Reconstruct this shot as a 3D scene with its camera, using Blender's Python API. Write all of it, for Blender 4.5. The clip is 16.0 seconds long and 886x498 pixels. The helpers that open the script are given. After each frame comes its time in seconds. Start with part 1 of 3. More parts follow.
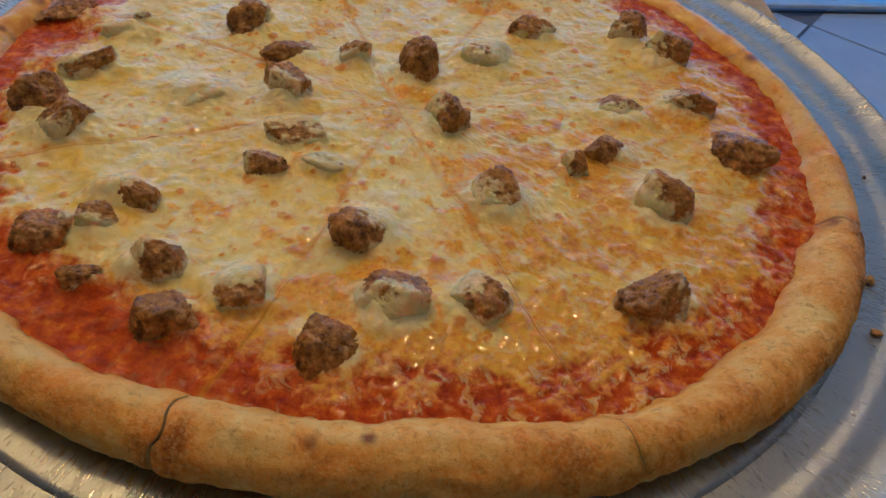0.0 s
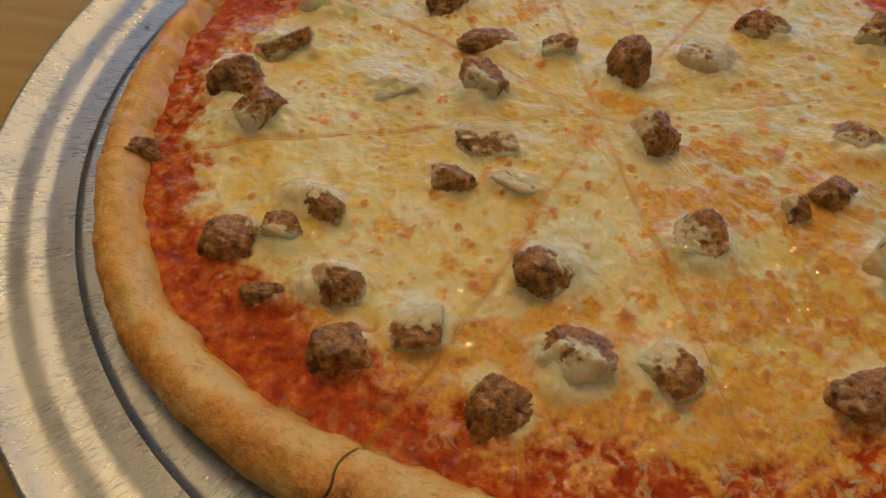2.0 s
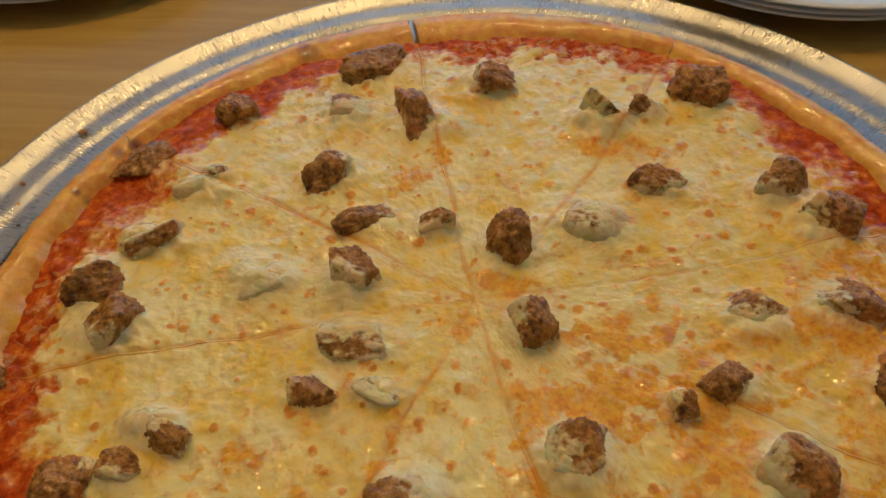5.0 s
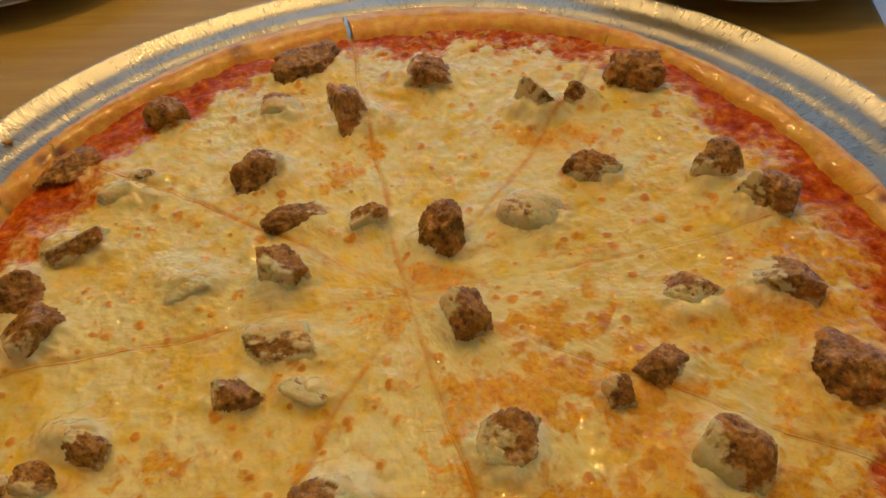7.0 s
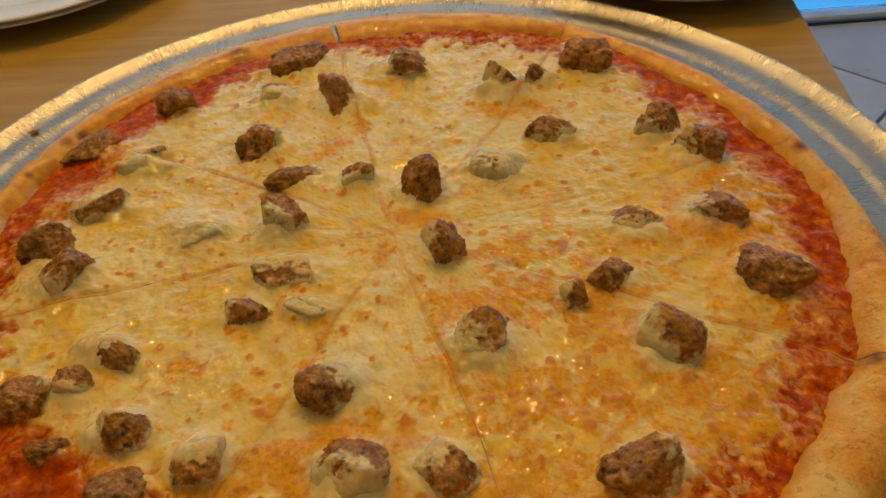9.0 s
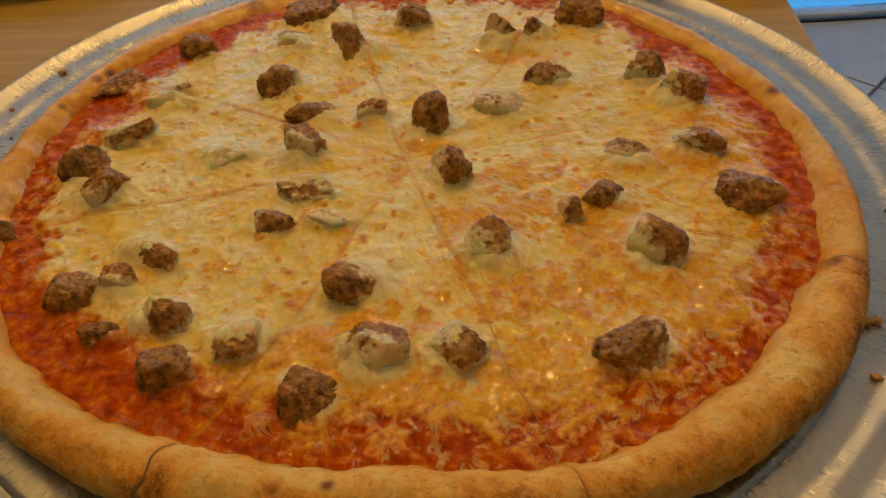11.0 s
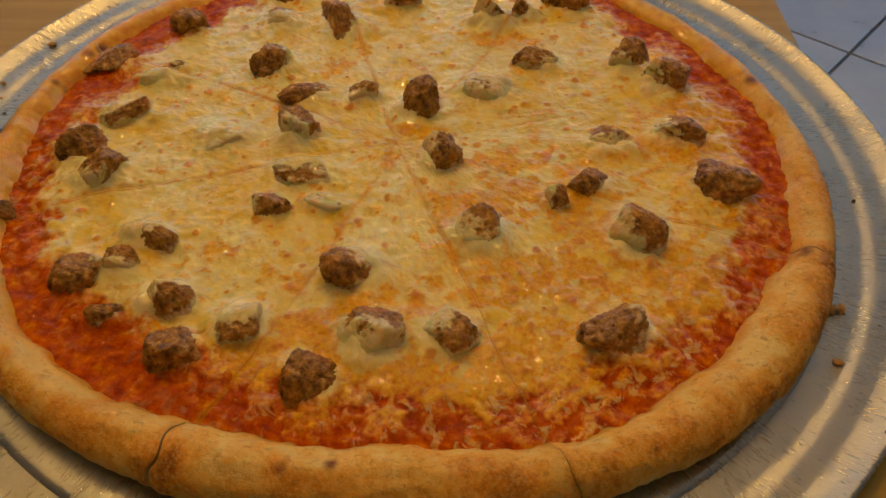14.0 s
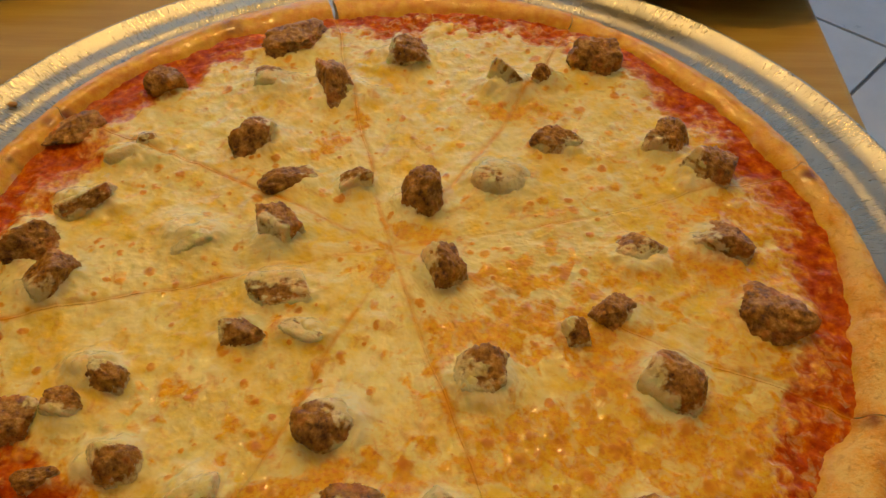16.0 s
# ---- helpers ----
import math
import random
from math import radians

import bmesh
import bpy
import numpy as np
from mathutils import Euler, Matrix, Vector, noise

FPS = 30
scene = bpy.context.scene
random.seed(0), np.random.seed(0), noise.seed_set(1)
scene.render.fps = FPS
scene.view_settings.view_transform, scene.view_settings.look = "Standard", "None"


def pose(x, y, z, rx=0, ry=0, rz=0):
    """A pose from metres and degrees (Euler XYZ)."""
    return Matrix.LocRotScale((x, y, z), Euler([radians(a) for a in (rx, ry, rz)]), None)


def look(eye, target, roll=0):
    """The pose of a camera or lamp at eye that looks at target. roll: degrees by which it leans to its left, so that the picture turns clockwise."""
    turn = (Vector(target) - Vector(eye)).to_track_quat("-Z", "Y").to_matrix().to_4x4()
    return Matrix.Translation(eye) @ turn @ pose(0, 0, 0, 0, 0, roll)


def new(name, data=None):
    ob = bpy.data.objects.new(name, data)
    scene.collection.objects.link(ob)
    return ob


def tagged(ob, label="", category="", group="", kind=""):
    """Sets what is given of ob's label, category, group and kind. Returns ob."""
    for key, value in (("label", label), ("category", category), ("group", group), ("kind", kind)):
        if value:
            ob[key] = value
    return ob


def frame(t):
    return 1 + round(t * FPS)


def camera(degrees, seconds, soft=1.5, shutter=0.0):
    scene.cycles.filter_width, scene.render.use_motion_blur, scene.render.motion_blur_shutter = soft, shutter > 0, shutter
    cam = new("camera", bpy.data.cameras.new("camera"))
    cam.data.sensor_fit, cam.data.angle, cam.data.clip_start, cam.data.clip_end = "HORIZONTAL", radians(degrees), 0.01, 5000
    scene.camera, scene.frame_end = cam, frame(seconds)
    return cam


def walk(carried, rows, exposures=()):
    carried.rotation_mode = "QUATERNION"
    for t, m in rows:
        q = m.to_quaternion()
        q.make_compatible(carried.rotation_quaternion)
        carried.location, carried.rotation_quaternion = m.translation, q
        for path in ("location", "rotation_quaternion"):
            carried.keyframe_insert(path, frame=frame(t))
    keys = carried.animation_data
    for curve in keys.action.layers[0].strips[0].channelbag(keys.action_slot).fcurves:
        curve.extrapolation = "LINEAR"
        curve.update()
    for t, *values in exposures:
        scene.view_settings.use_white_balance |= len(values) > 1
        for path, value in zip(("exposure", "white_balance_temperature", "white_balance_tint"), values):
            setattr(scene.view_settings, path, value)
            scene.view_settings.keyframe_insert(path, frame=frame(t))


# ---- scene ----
cam = camera(56.9, 16.0)
PATH = [
    (0, (0.017, -0.284, 0.209), (0.082, 1.138, -1.196), 6.7),
    (0.5, (0.003, -0.285, 0.21), (-0.02, 1.105, -1.228), 6.9),
    (1, (-0.004, -0.284, 0.211), (-0.097, 1.071, -1.257), 6.6),
    (1.5, (-0.009, -0.26, 0.213), (-0.2, 0.987, -1.339), 5.2),
    (2, (0.001, -0.239, 0.225), (-0.284, 0.95, -1.358), 1.0),
    (2.5, (0.011, -0.205, 0.224), (-0.378, 0.958, -1.356), -3.8),
    (3, (0.024, -0.186, 0.229), (-0.346, 0.997, -1.341), -3.8),
    (3.5, (0.03, -0.177, 0.231), (-0.333, 1.022, -1.328), -4.1),
    (4, (0.036, -0.175, 0.235), (-0.338, 1.054, -1.297), -4.3),
    (4.5, (0.041, -0.177, 0.238), (-0.34, 1.096, -1.257), -4.8),
    (7, (0.06, -0.173, 0.227), (-0.264, 1.146, -1.24), -5.7),
    (7.5, (0.069, -0.179, 0.224), (-0.236, 1.152, -1.237), -6.1),
    (8, (0.073, -0.203, 0.228), (-0.223, 1.175, -1.191), -6.2),
    (10.5, (0.067, -0.266, 0.223), (-0.197, 1.188, -1.126), -4.3),
    (11, (0.065, -0.283, 0.225), (-0.175, 1.159, -1.14), -3.3),
    (11.5, (0.062, -0.302, 0.237), (-0.14, 1.144, -1.13), -2.6),
    (12, (0.061, -0.315, 0.244), (-0.123, 1.135, -1.12), -1.9),
    (12.5, (0.06, -0.313, 0.248), (-0.115, 1.118, -1.138), -1.4),
    (13, (0.059, -0.305, 0.244), (-0.115, 1.113, -1.155), -1.3),
    (13.5, (0.059, -0.296, 0.244), (-0.109, 1.094, -1.184), -1.0),
    (14, (0.058, -0.285, 0.244), (-0.107, 1.084, -1.204), -0.8),
    (14.5, (0.057, -0.27, 0.245), (-0.105, 1.059, -1.241), -1.0),
    (15, (0.055, -0.236, 0.247), (-0.123, 1.012, -1.305), -0.9),
    (15.5, (0.057, -0.214, 0.251), (-0.15, 1.031, -1.3), -1.3),
    (16, (0.057, -0.205, 0.248), (-0.156, 1.101, -1.252), -1.2),
]
EXPOSURES = [(0.0, -0.22, 5000, 18), (1.5, -0.30, 5000, 18), (2.5, -0.10, 5250, 15), (4.5, -0.16, 5400, 15), (7.5, -0.12, 6600, 13), (11.0, -0.30, 7300, 16), (12.5, -0.06, 6900, 15),
             (13.2, -0.08, 7000, 16), (14.0, -0.36, 7400, 18), (14.8, -0.32, 7400, 17), (15.5, -0.10, 7200, 13), (16.0, -0.08, 7100, 12)]
walk(cam, [(t, look(eye, target, roll)) for t, eye, target, roll in PATH], EXPOSURES)

# ---------------------------------------------------------------- light
ROOM_TURN = 9.0                       # the room stands turned against the camera's first direction
ROOM = pose(0, 0, 0, 0, 0, ROOM_TURN)
FLOOR_Z = -0.75                       # the table top is at z = 0

world = bpy.data.worlds.new("daylight")
scene.world = world
world.use_nodes = True
wn = world.node_tree
sky = wn.nodes.new("ShaderNodeTexSky")
sky.sky_type, sky.sun_disc = "NISHITA", False
sky.sun_elevation, sky.sun_rotation = radians(40), radians(150)
wn.links.new(sky.outputs[0], wn.nodes["Background"].inputs[0])
wn.nodes["Background"].inputs[1].default_value = 0.15


def lamp(name, kind, m, power, colour, **settings):
    data = bpy.data.lights.new(name, kind)
    data.energy, data.color = power, colour
    for key in settings:
        if key == "size":
            data.size = settings[key]
        elif key == "size_y":
            data.shape, data.size_y = "RECTANGLE", settings[key]
        elif key == "radius":
            data.shadow_soft_size = settings[key]
    ob = new(name, data)
    ob.matrix_world = m
    return ob


# warm lamps over and beyond the table, then added unseen glint lights and a dim warm overhead fill; the daylight comes
# from beyond the window
WARM = (1.0, 0.64, 0.20)
lamp("pendant_lamp_light", "POINT", pose(-0.56, 0.60, 1.52), 15.5, WARM, radius=0.068)
lamp("pendant_lamp_light", "POINT", pose(-0.06, 0.84, 1.52), 12.0, WARM, radius=0.068)
# two weak unseen lamps, added for extra glints on cheese and pan
lamp("downlight_window_side", "AREA", look((0.0, 1.12, 1.90), (0, 0, 0)), 0.5, WARM, size=0.14, size_y=0.14)
lamp("downlight_right", "AREA", look((0.50, 0.65, 1.90), (0, 0, 0)), 0.25, WARM, size=0.14, size_y=0.14)
# unseen broad fill, added to brighten the sides that face the camera
lamp("ceiling_panel_light", "AREA", ROOM @ pose(-0.1, -0.95, 1.93), 1.0, (1.0, 0.63, 0.19), size=2.6, size_y=1.5)


# ---------------------------------------------------------------- noise in arrays
def vnoise(p, seed=0):
    """Smooth value noise in -1..1 at the rows of p (unit cells)."""
    p = np.asarray(p, float)
    i = np.floor(p).astype(np.int64)
    f = p - i
    f = f * f * f * (f * (f * 6 - 15) + 10)
    out = np.zeros(len(p))
    for dx in (0, 1):
        for dy in (0, 1):
            for dz in (0, 1):
                h = ((i[:, 0] + dx) * 374761393 + (i[:, 1] + dy) * 668265263 + (i[:, 2] + dz) * 1440662683 + seed * 974711) & 0xFFFFFFFF
                h = ((h ^ (h >> 13)) * 1274126177) & 0xFFFFFFFF
                h = (h ^ (h >> 16)) & 0xFFFFFF
                w = np.where(dx, f[:, 0], 1 - f[:, 0]) * np.where(dy, f[:, 1], 1 - f[:, 1]) * np.where(dz, f[:, 2], 1 - f[:, 2])
                out += w * (h / 0x7FFFFF - 1.0)
    return out


def fbm(p, seed=0, octaves=4, gain=0.5):
    out, amp, total = 0, 1.0, 0.0
    for o in range(octaves):
        out = out + amp * vnoise(np.asarray(p) * 2.03**o + 17.3 * o, seed + o)
        total += amp
        amp *= gain
    return out / total


def smooth(a, b, x):
    t = np.clip((x - a) / (b - a), 0, 1)
    return t * t * (3 - 2 * t)


# ---------------------------------------------------------------- meshes
def mesh_of(name, verts, faces, material, attributes=None, shaded=True):
    me = bpy.data.meshes.new(name)
    me.from_pydata([tuple(v) for v in verts], [], [tuple(f) for f in faces])
    for key, values in (attributes or {}).items():
        me.attributes.new(key, "FLOAT", "POINT").data.foreach_set("value", np.ascontiguousarray(values, dtype=np.float32))
    me.polygons.foreach_set("use_smooth", [shaded] * len(me.polygons))
    me.materials.append(material)
    me.update()
    return me


def part(name, bm, material, parent, label="", shaded=False):
    """Links a bmesh or a mesh as ONE mesh object under a thing or a part."""
    if isinstance(bm, bmesh.types.BMesh):
        me = bpy.data.meshes.new(name)
        bm.normal_update()
        bm.to_mesh(me)
        bm.free()
        me.materials.append(material)
        me.polygons.foreach_set("use_smooth", [shaded] * len(me.polygons))
    else:
        me = bm
    ob = new(name, me)
    ob.parent = parent
    return tagged(ob, label)


def box(size, at=(0, 0, 0), bevel=0.0, segments=2):
    bm = bmesh.new()
    bmesh.ops.create_cube(bm, size=1, matrix=Matrix.Translation(at) @ Matrix.Diagonal((*size, 1)))
    if bevel:
        bmesh.ops.bevel(bm, geom=bm.edges[:], offset=bevel, segments=segments, affect="EDGES", profile=0.6)
    return bm


def lathe(profile, steps=256, wobble=None):
    """A bmesh turned round z from (radius, height) pairs."""
    bm = bmesh.new()
    rings = []
    for r, z in profile:
        if r < 1e-6:
            rings.append([bm.verts.new((0, 0, z))])
            continue
        ring = []
        for k in range(steps):
            a = 2 * math.pi * k / steps
            dz = wobble(a, r) if wobble else 0.0
            ring.append(bm.verts.new((r * math.cos(a), r * math.sin(a), z + dz)))
        rings.append(ring)
    for lo, hi in zip(rings, rings[1:]):
        for k in range(steps):
            n = (k + 1) % steps
            if len(lo) == 1:
                bm.faces.new((lo[0], hi[k], hi[n]))
            elif len(hi) == 1:
                bm.faces.new((lo[k], hi[0], lo[n]))
            else:
                bm.faces.new((lo[k], hi[k], hi[n], lo[n]))
    bmesh.ops.recalc_face_normals(bm, faces=bm.faces[:])
    return bm


# ---------------------------------------------------------------- materials
class Mat:
    """A small writer of node materials."""

    def __init__(self, name, **inputs):
        self.m = bpy.data.materials.new(name)
        self.m.use_nodes = True
        self.t = self.m.node_tree
        self.p = self.t.nodes["Principled BSDF"]
        self.set(self.p, **inputs)

    def set(self, node, **inputs):
        for key, value in inputs.items():
            socket = node.inputs[key.replace("_", " ")]
            if isinstance(value, bpy.types.NodeSocket):
                self.t.links.new(value, socket)
            else:
                socket.default_value = value
        return node

    def node(self, kind, **inputs):
        return self.set(self.t.nodes.new(kind), **inputs)

    def coords(self):
        return self.node("ShaderNodeTexCoord").outputs["Object"]

    def mapped(self, vector, scale, rotation=(0, 0, 0)):
        n = self.node("ShaderNodeMapping", Vector=vector)
        n.inputs["Scale"].default_value = scale
        n.inputs["Rotation"].default_value = rotation
        return n.outputs[0]

    def noise(self, vector, scale, detail=4.0, rough=0.55, distort=0.0):
        return self.node("ShaderNodeTexNoise", Vector=vector, Scale=scale, Detail=detail, Roughness=rough, Distortion=distort).outputs["Fac"]

    def voronoi(self, vector, scale, feature="F1"):
        n = self.node("ShaderNodeTexVoronoi", Vector=vector, Scale=scale)
        n.feature = feature
        return n

    def ramp(self, fac, *stops):
        n = self.node("ShaderNodeValToRGB", Fac=fac)
        e = n.color_ramp.elements
        while len(e) < len(stops):
            e.new(0.5)
        for el, (at, colour) in zip(e, stops):
            el.position = at
            el.color = (*colour, 1) if not isinstance(colour, (int, float)) else (colour, colour, colour, 1)
        return n.outputs[0]

    def math(self, op, a, b=0.0, clamp=False):
        n = self.t.nodes.new("ShaderNodeMath")
        n.operation, n.use_clamp = op, clamp
        for socket, value in zip(n.inputs, (a, b)):
            if isinstance(value, bpy.types.NodeSocket):
                self.t.links.new(value, socket)
            else:
                socket.default_value = value
        return n.outputs[0]

    def mix(self, fac, a, b, mode="MIX"):
        n = self.t.nodes.new("ShaderNodeMix")
        n.data_type, n.blend_type = "RGBA", mode
        for socket, value in ((n.inputs[0], fac), (n.inputs[6], a), (n.inputs[7], b)):
            if isinstance(value, bpy.types.NodeSocket):
                self.t.links.new(value, socket)
            else:
                socket.default_value = (*value, 1) if isinstance(value, tuple) else value
        return n.outputs[2]

    def attr(self, name):
        n = self.t.nodes.new("ShaderNodeAttribute")
        n.attribute_name = name
        return n.outputs["Fac"]

    def bump(self, height, distance, strength=1.0, normal=None):
        n = self.node("ShaderNodeBump", Height=height, Distance=distance, Strength=strength)
        if normal is not None:
            self.t.links.new(normal, n.inputs["Normal"])
        return n.outputs[0]


def topping_material():
    """Melted cheese, tomato sauce and orange oil; the large layout comes with the mesh, the grain from noise."""
    m = Mat("melted_cheese_and_sauce")
    co = m.coords()
    grain = m.noise(co, 520, 4, 0.6)
    patch = m.noise(co, 120, 3, 0.55, 0.4)
    big = m.noise(co, 45, 3, 0.5)
    strings = m.noise(co, 150, 4, 0.6, 0.6)
    shreds = m.noise(co, 150, 3, 0.55, 0.8)
    # cheese: ivory to butter yellow, mottled, with small rusty and milky flecks
    mottle = m.math("ADD", m.math("MULTIPLY", big, 0.55), m.math("MULTIPLY", patch, 0.55))
    cheese = m.mix(m.ramp(mottle, (0.43, 0.0), (0.60, 1.0)), (0.92, 0.60, 0.05), (0.97, 0.785, 0.31))
    flecks = m.noise(co, 560, 3, 0.6)
    cheese = m.mix(m.ramp(flecks, (0.66, 0.0), (0.74, 0.40)), cheese, (0.76, 0.30, 0.02))
    cheese = m.mix(m.ramp(flecks, (0.28, 0.35), (0.36, 0.0)), cheese, (0.94, 0.86, 0.58))
    # oil and browned film in uneven patches, with rusty streaks
    oil = m.ramp(grain, (0.32, (0.74, 0.24, 0.002)), (0.48, (0.87, 0.42, 0.005)), (0.70, (0.91, 0.56, 0.025)))
    oil_fac = m.ramp(m.math("ADD", m.attr("oil"), m.math("MULTIPLY", m.math("SUBTRACT", patch, 0.5), 2.3)), (0.42, 0.0), (0.66, 1.0))
    veins = m.math("ABSOLUTE", m.math("SUBTRACT", m.noise(co, 85, 5, 0.65, 1.2), 0.5))
    vein_fac = m.math("MULTIPLY", m.ramp(veins, (0.0, 1.0), (0.04, 0.0)), m.ramp(m.attr("oil"), (0.24, 0.0), (0.60, 0.40)))
    colour = m.mix(oil_fac, cheese, oil)
    colour = m.mix(vein_fac, colour, (0.78, 0.27, 0.003))
    rust = m.math("MULTIPLY", m.ramp(m.noise(co, 130, 3, 0.50, 0.4), (0.62, 0.0), (0.69, 1.0)), m.ramp(m.attr("oil"), (0.28, 0.0), (0.60, 0.85)))
    colour = m.mix(rust, colour, m.ramp(grain, (0.35, (0.60, 0.17, 0.002)), (0.60, (0.80, 0.32, 0.004))))
    curds = m.ramp(m.noise(co, 190, 3, 0.5, 0.5), (0.57, 0.0), (0.66, 0.35))
    colour = m.mix(curds, colour, (0.92, 0.77, 0.32))
    colour = m.mix(m.math("MULTIPLY", m.attr("pale"), m.ramp(grain, (0.35, 0.25), (0.65, 0.65))), colour, (0.93, 0.83, 0.52))
    spots = m.ramp(m.math("ADD", m.attr("spot"), m.math("MULTIPLY", m.math("SUBTRACT", patch, 0.5), 1.6)), (0.30, 0.0), (0.62, 1.0))
    colour = m.mix(m.math("MULTIPLY", spots, 0.95), colour, m.ramp(m.attr("spot"), (0.4, (0.84, 0.38, 0.006)), (0.95, (0.66, 0.21, 0.003))))
    # sauce: an orange fringe, then red, with shreds of cheese lying over it
    sauce = m.ramp(m.noise(co, 190, 5, 0.65), (0.32, (0.30, 0.026, 0.0005)), (0.46, (0.50, 0.062, 0.0005)), (0.58, (0.66, 0.125, 0.001)), (0.72, (0.86, 0.32, 0.003)))
    level = m.math("ADD", m.attr("sauce"), m.math("MULTIPLY", m.math("SUBTRACT", strings, 0.5), m.math("ADD", 1.1, m.math("MULTIPLY", m.attr("sauce"), 1.2))))
    fringe = m.ramp(level, (0.08, 0.0), (0.36, 1.0))
    sauce_fac = m.ramp(level, (0.42, 0.0), (0.70, 1.0))
    colour = m.mix(m.math("MULTIPLY", fringe, 0.9), colour, m.ramp(grain, (0.35, (0.58, 0.09, 0.003)), (0.65, (0.86, 0.34, 0.008))))
    colour = m.mix(sauce_fac, colour, sauce)
    over = m.math("MULTIPLY", m.ramp(shreds, (0.55, 0.0), (0.62, 1.0)), m.math("MULTIPLY", m.attr("shred"), fringe))
    colour = m.mix(m.math("MULTIPLY", over, 0.6), colour, m.ramp(grain, (0.34, (0.84, 0.40, 0.04)), (0.50, (0.90, 0.64, 0.18)), (0.7, (0.94, 0.84, 0.50))))
    colour = m.mix(m.math("MULTIPLY", m.attr("cut"), m.ramp(patch, (0.35, 0.45), (0.6, 1.0))), colour, (0.82, 0.33, 0.006))
    rough = m.ramp(m.noise(co, 140, 4, 0.6), (0.35, 0.28), (0.65, 0.48))
    h1 = m.bump(m.noise(co, 170, 2, 0.5), 0.0012, 0.7)
    h2 = m.bump(m.math("ADD", m.noise(co, 420, 2, 0.5), m.math("MULTIPLY", over, 1.4)), 0.00022, 0.8, h1)
    # a wet skin that ripples, with small beads of oil
    h3 = m.bump(m.noise(co, 150, 0, 0.5), 0.0012, 1.0)
    h3 = m.bump(m.noise(co, 330, 0, 0.5), 0.00072, 1.0, h3)
    cells = m.voronoi(co, 210)
    near = m.math("DIVIDE", cells.outputs["Distance"], 0.38)
    dome = m.math("SUBTRACT", 1.0, m.math("MULTIPLY", near, near), True)
    chosen = m.math("GREATER_THAN", m.node("ShaderNodeSeparateColor", Color=cells.outputs["Color"]).outputs[0], 0.55)
    h3 = m.bump(m.math("MULTIPLY", dome, chosen), 0.00060, 1.0, h3)
    m.set(m.p, Base_Color=colour, Roughness=rough, Normal=h2, IOR=1.45, Specular_IOR_Level=m.math("SUBTRACT", 0.15, m.math("MULTIPLY", sauce_fac, 0.12)), Coat_Normal=h3)
    m.set(m.p, Subsurface_Weight=0.30, Subsurface_Scale=0.0025)
    m.p.inputs["Subsurface Radius"].default_value = (1.0, 0.55, 0.2)
    m.set(m.p, Coat_Weight=m.math("SUBTRACT", 1.0, m.math("MULTIPLY", sauce_fac, 0.72)), Coat_Roughness=0.026, Coat_IOR=1.42)
    return m.m


def crust_material():
    m = Mat("baked_crust")
    co = m.coords()
    bake = m.math("ADD", m.attr("bake"), m.math("MULTIPLY", m.math("SUBTRACT", m.noise(co, 60, 6, 0.70), 0.5), 2.4))
    colour = m.ramp(bake, (0.02, (0.96, 0.66, 0.22)), (0.32, (0.94, 0.48, 0.085)), (0.62, (0.82, 0.31, 0.030)), (1.0, (0.36, 0.09, 0.008)))
    fleck = m.ramp(m.noise(co, 700, 5, 0.75), (0.47, 0.0), (0.60, 1.0))
    colour = m.mix(m.math("MULTIPLY", fleck, 0.45), colour, (0.95, 0.64, 0.20))
    toast = m.ramp(m.noise(co, 330, 5, 0.72, 0.6), (0.53, 0.0), (0.66, 1.0))
    colour = m.mix(m.math("MULTIPLY", toast, 0.55), colour, (0.48, 0.17, 0.02))
    colour = m.mix(m.attr("grease"), colour, m.ramp(m.noise(co, 150, 4, 0.6), (0.35, (0.78, 0.27, 0.004)), (0.64, (0.93, 0.50, 0.030))))
    colour = m.mix(m.attr("blister"), colour, (0.22, 0.045, 0.010))
    crumb = m.ramp(m.noise(co, 300, 4, 0.7), (0.35, (0.62, 0.38, 0.14)), (0.7, (0.86, 0.68, 0.38)))
    colour = m.mix(m.attr("cutface"), colour, crumb)
    wrinkle = m.math("ABSOLUTE", m.math("SUBTRACT", m.noise(co, 260, 4, 0.65, 0.8), 0.5))
    dry = m.math("SUBTRACT", 1.0, m.math("MULTIPLY", m.attr("grease"), 0.75))
    h1 = m.bump(m.math("MULTIPLY", m.noise(co, 210, 5, 0.68), dry), 0.0012, 0.8)
    h1 = m.bump(m.math("MULTIPLY", wrinkle, dry), 0.0008, 0.9, h1)
    h2 = m.bump(m.noise(co, 900, 3, 0.6), 0.00022, 0.9, h1)
    rough = m.math("SUBTRACT", m.ramp(m.noise(co, 120, 3), (0.3, 0.42), (0.7, 0.62)), m.math("MULTIPLY", m.attr("grease"), 0.22))
    m.set(m.p, Base_Color=colour, Roughness=rough, Normal=h2, Specular_IOR_Level=0.18, Coat_Weight=m.math("MULTIPLY", m.attr("grease"), 0.9), Coat_Roughness=0.13)
    m.set(m.p, Subsurface_Weight=0.25, Subsurface_Scale=0.004)
    m.p.inputs["Subsurface Radius"].default_value = (1.0, 0.5, 0.15)
    return m.m


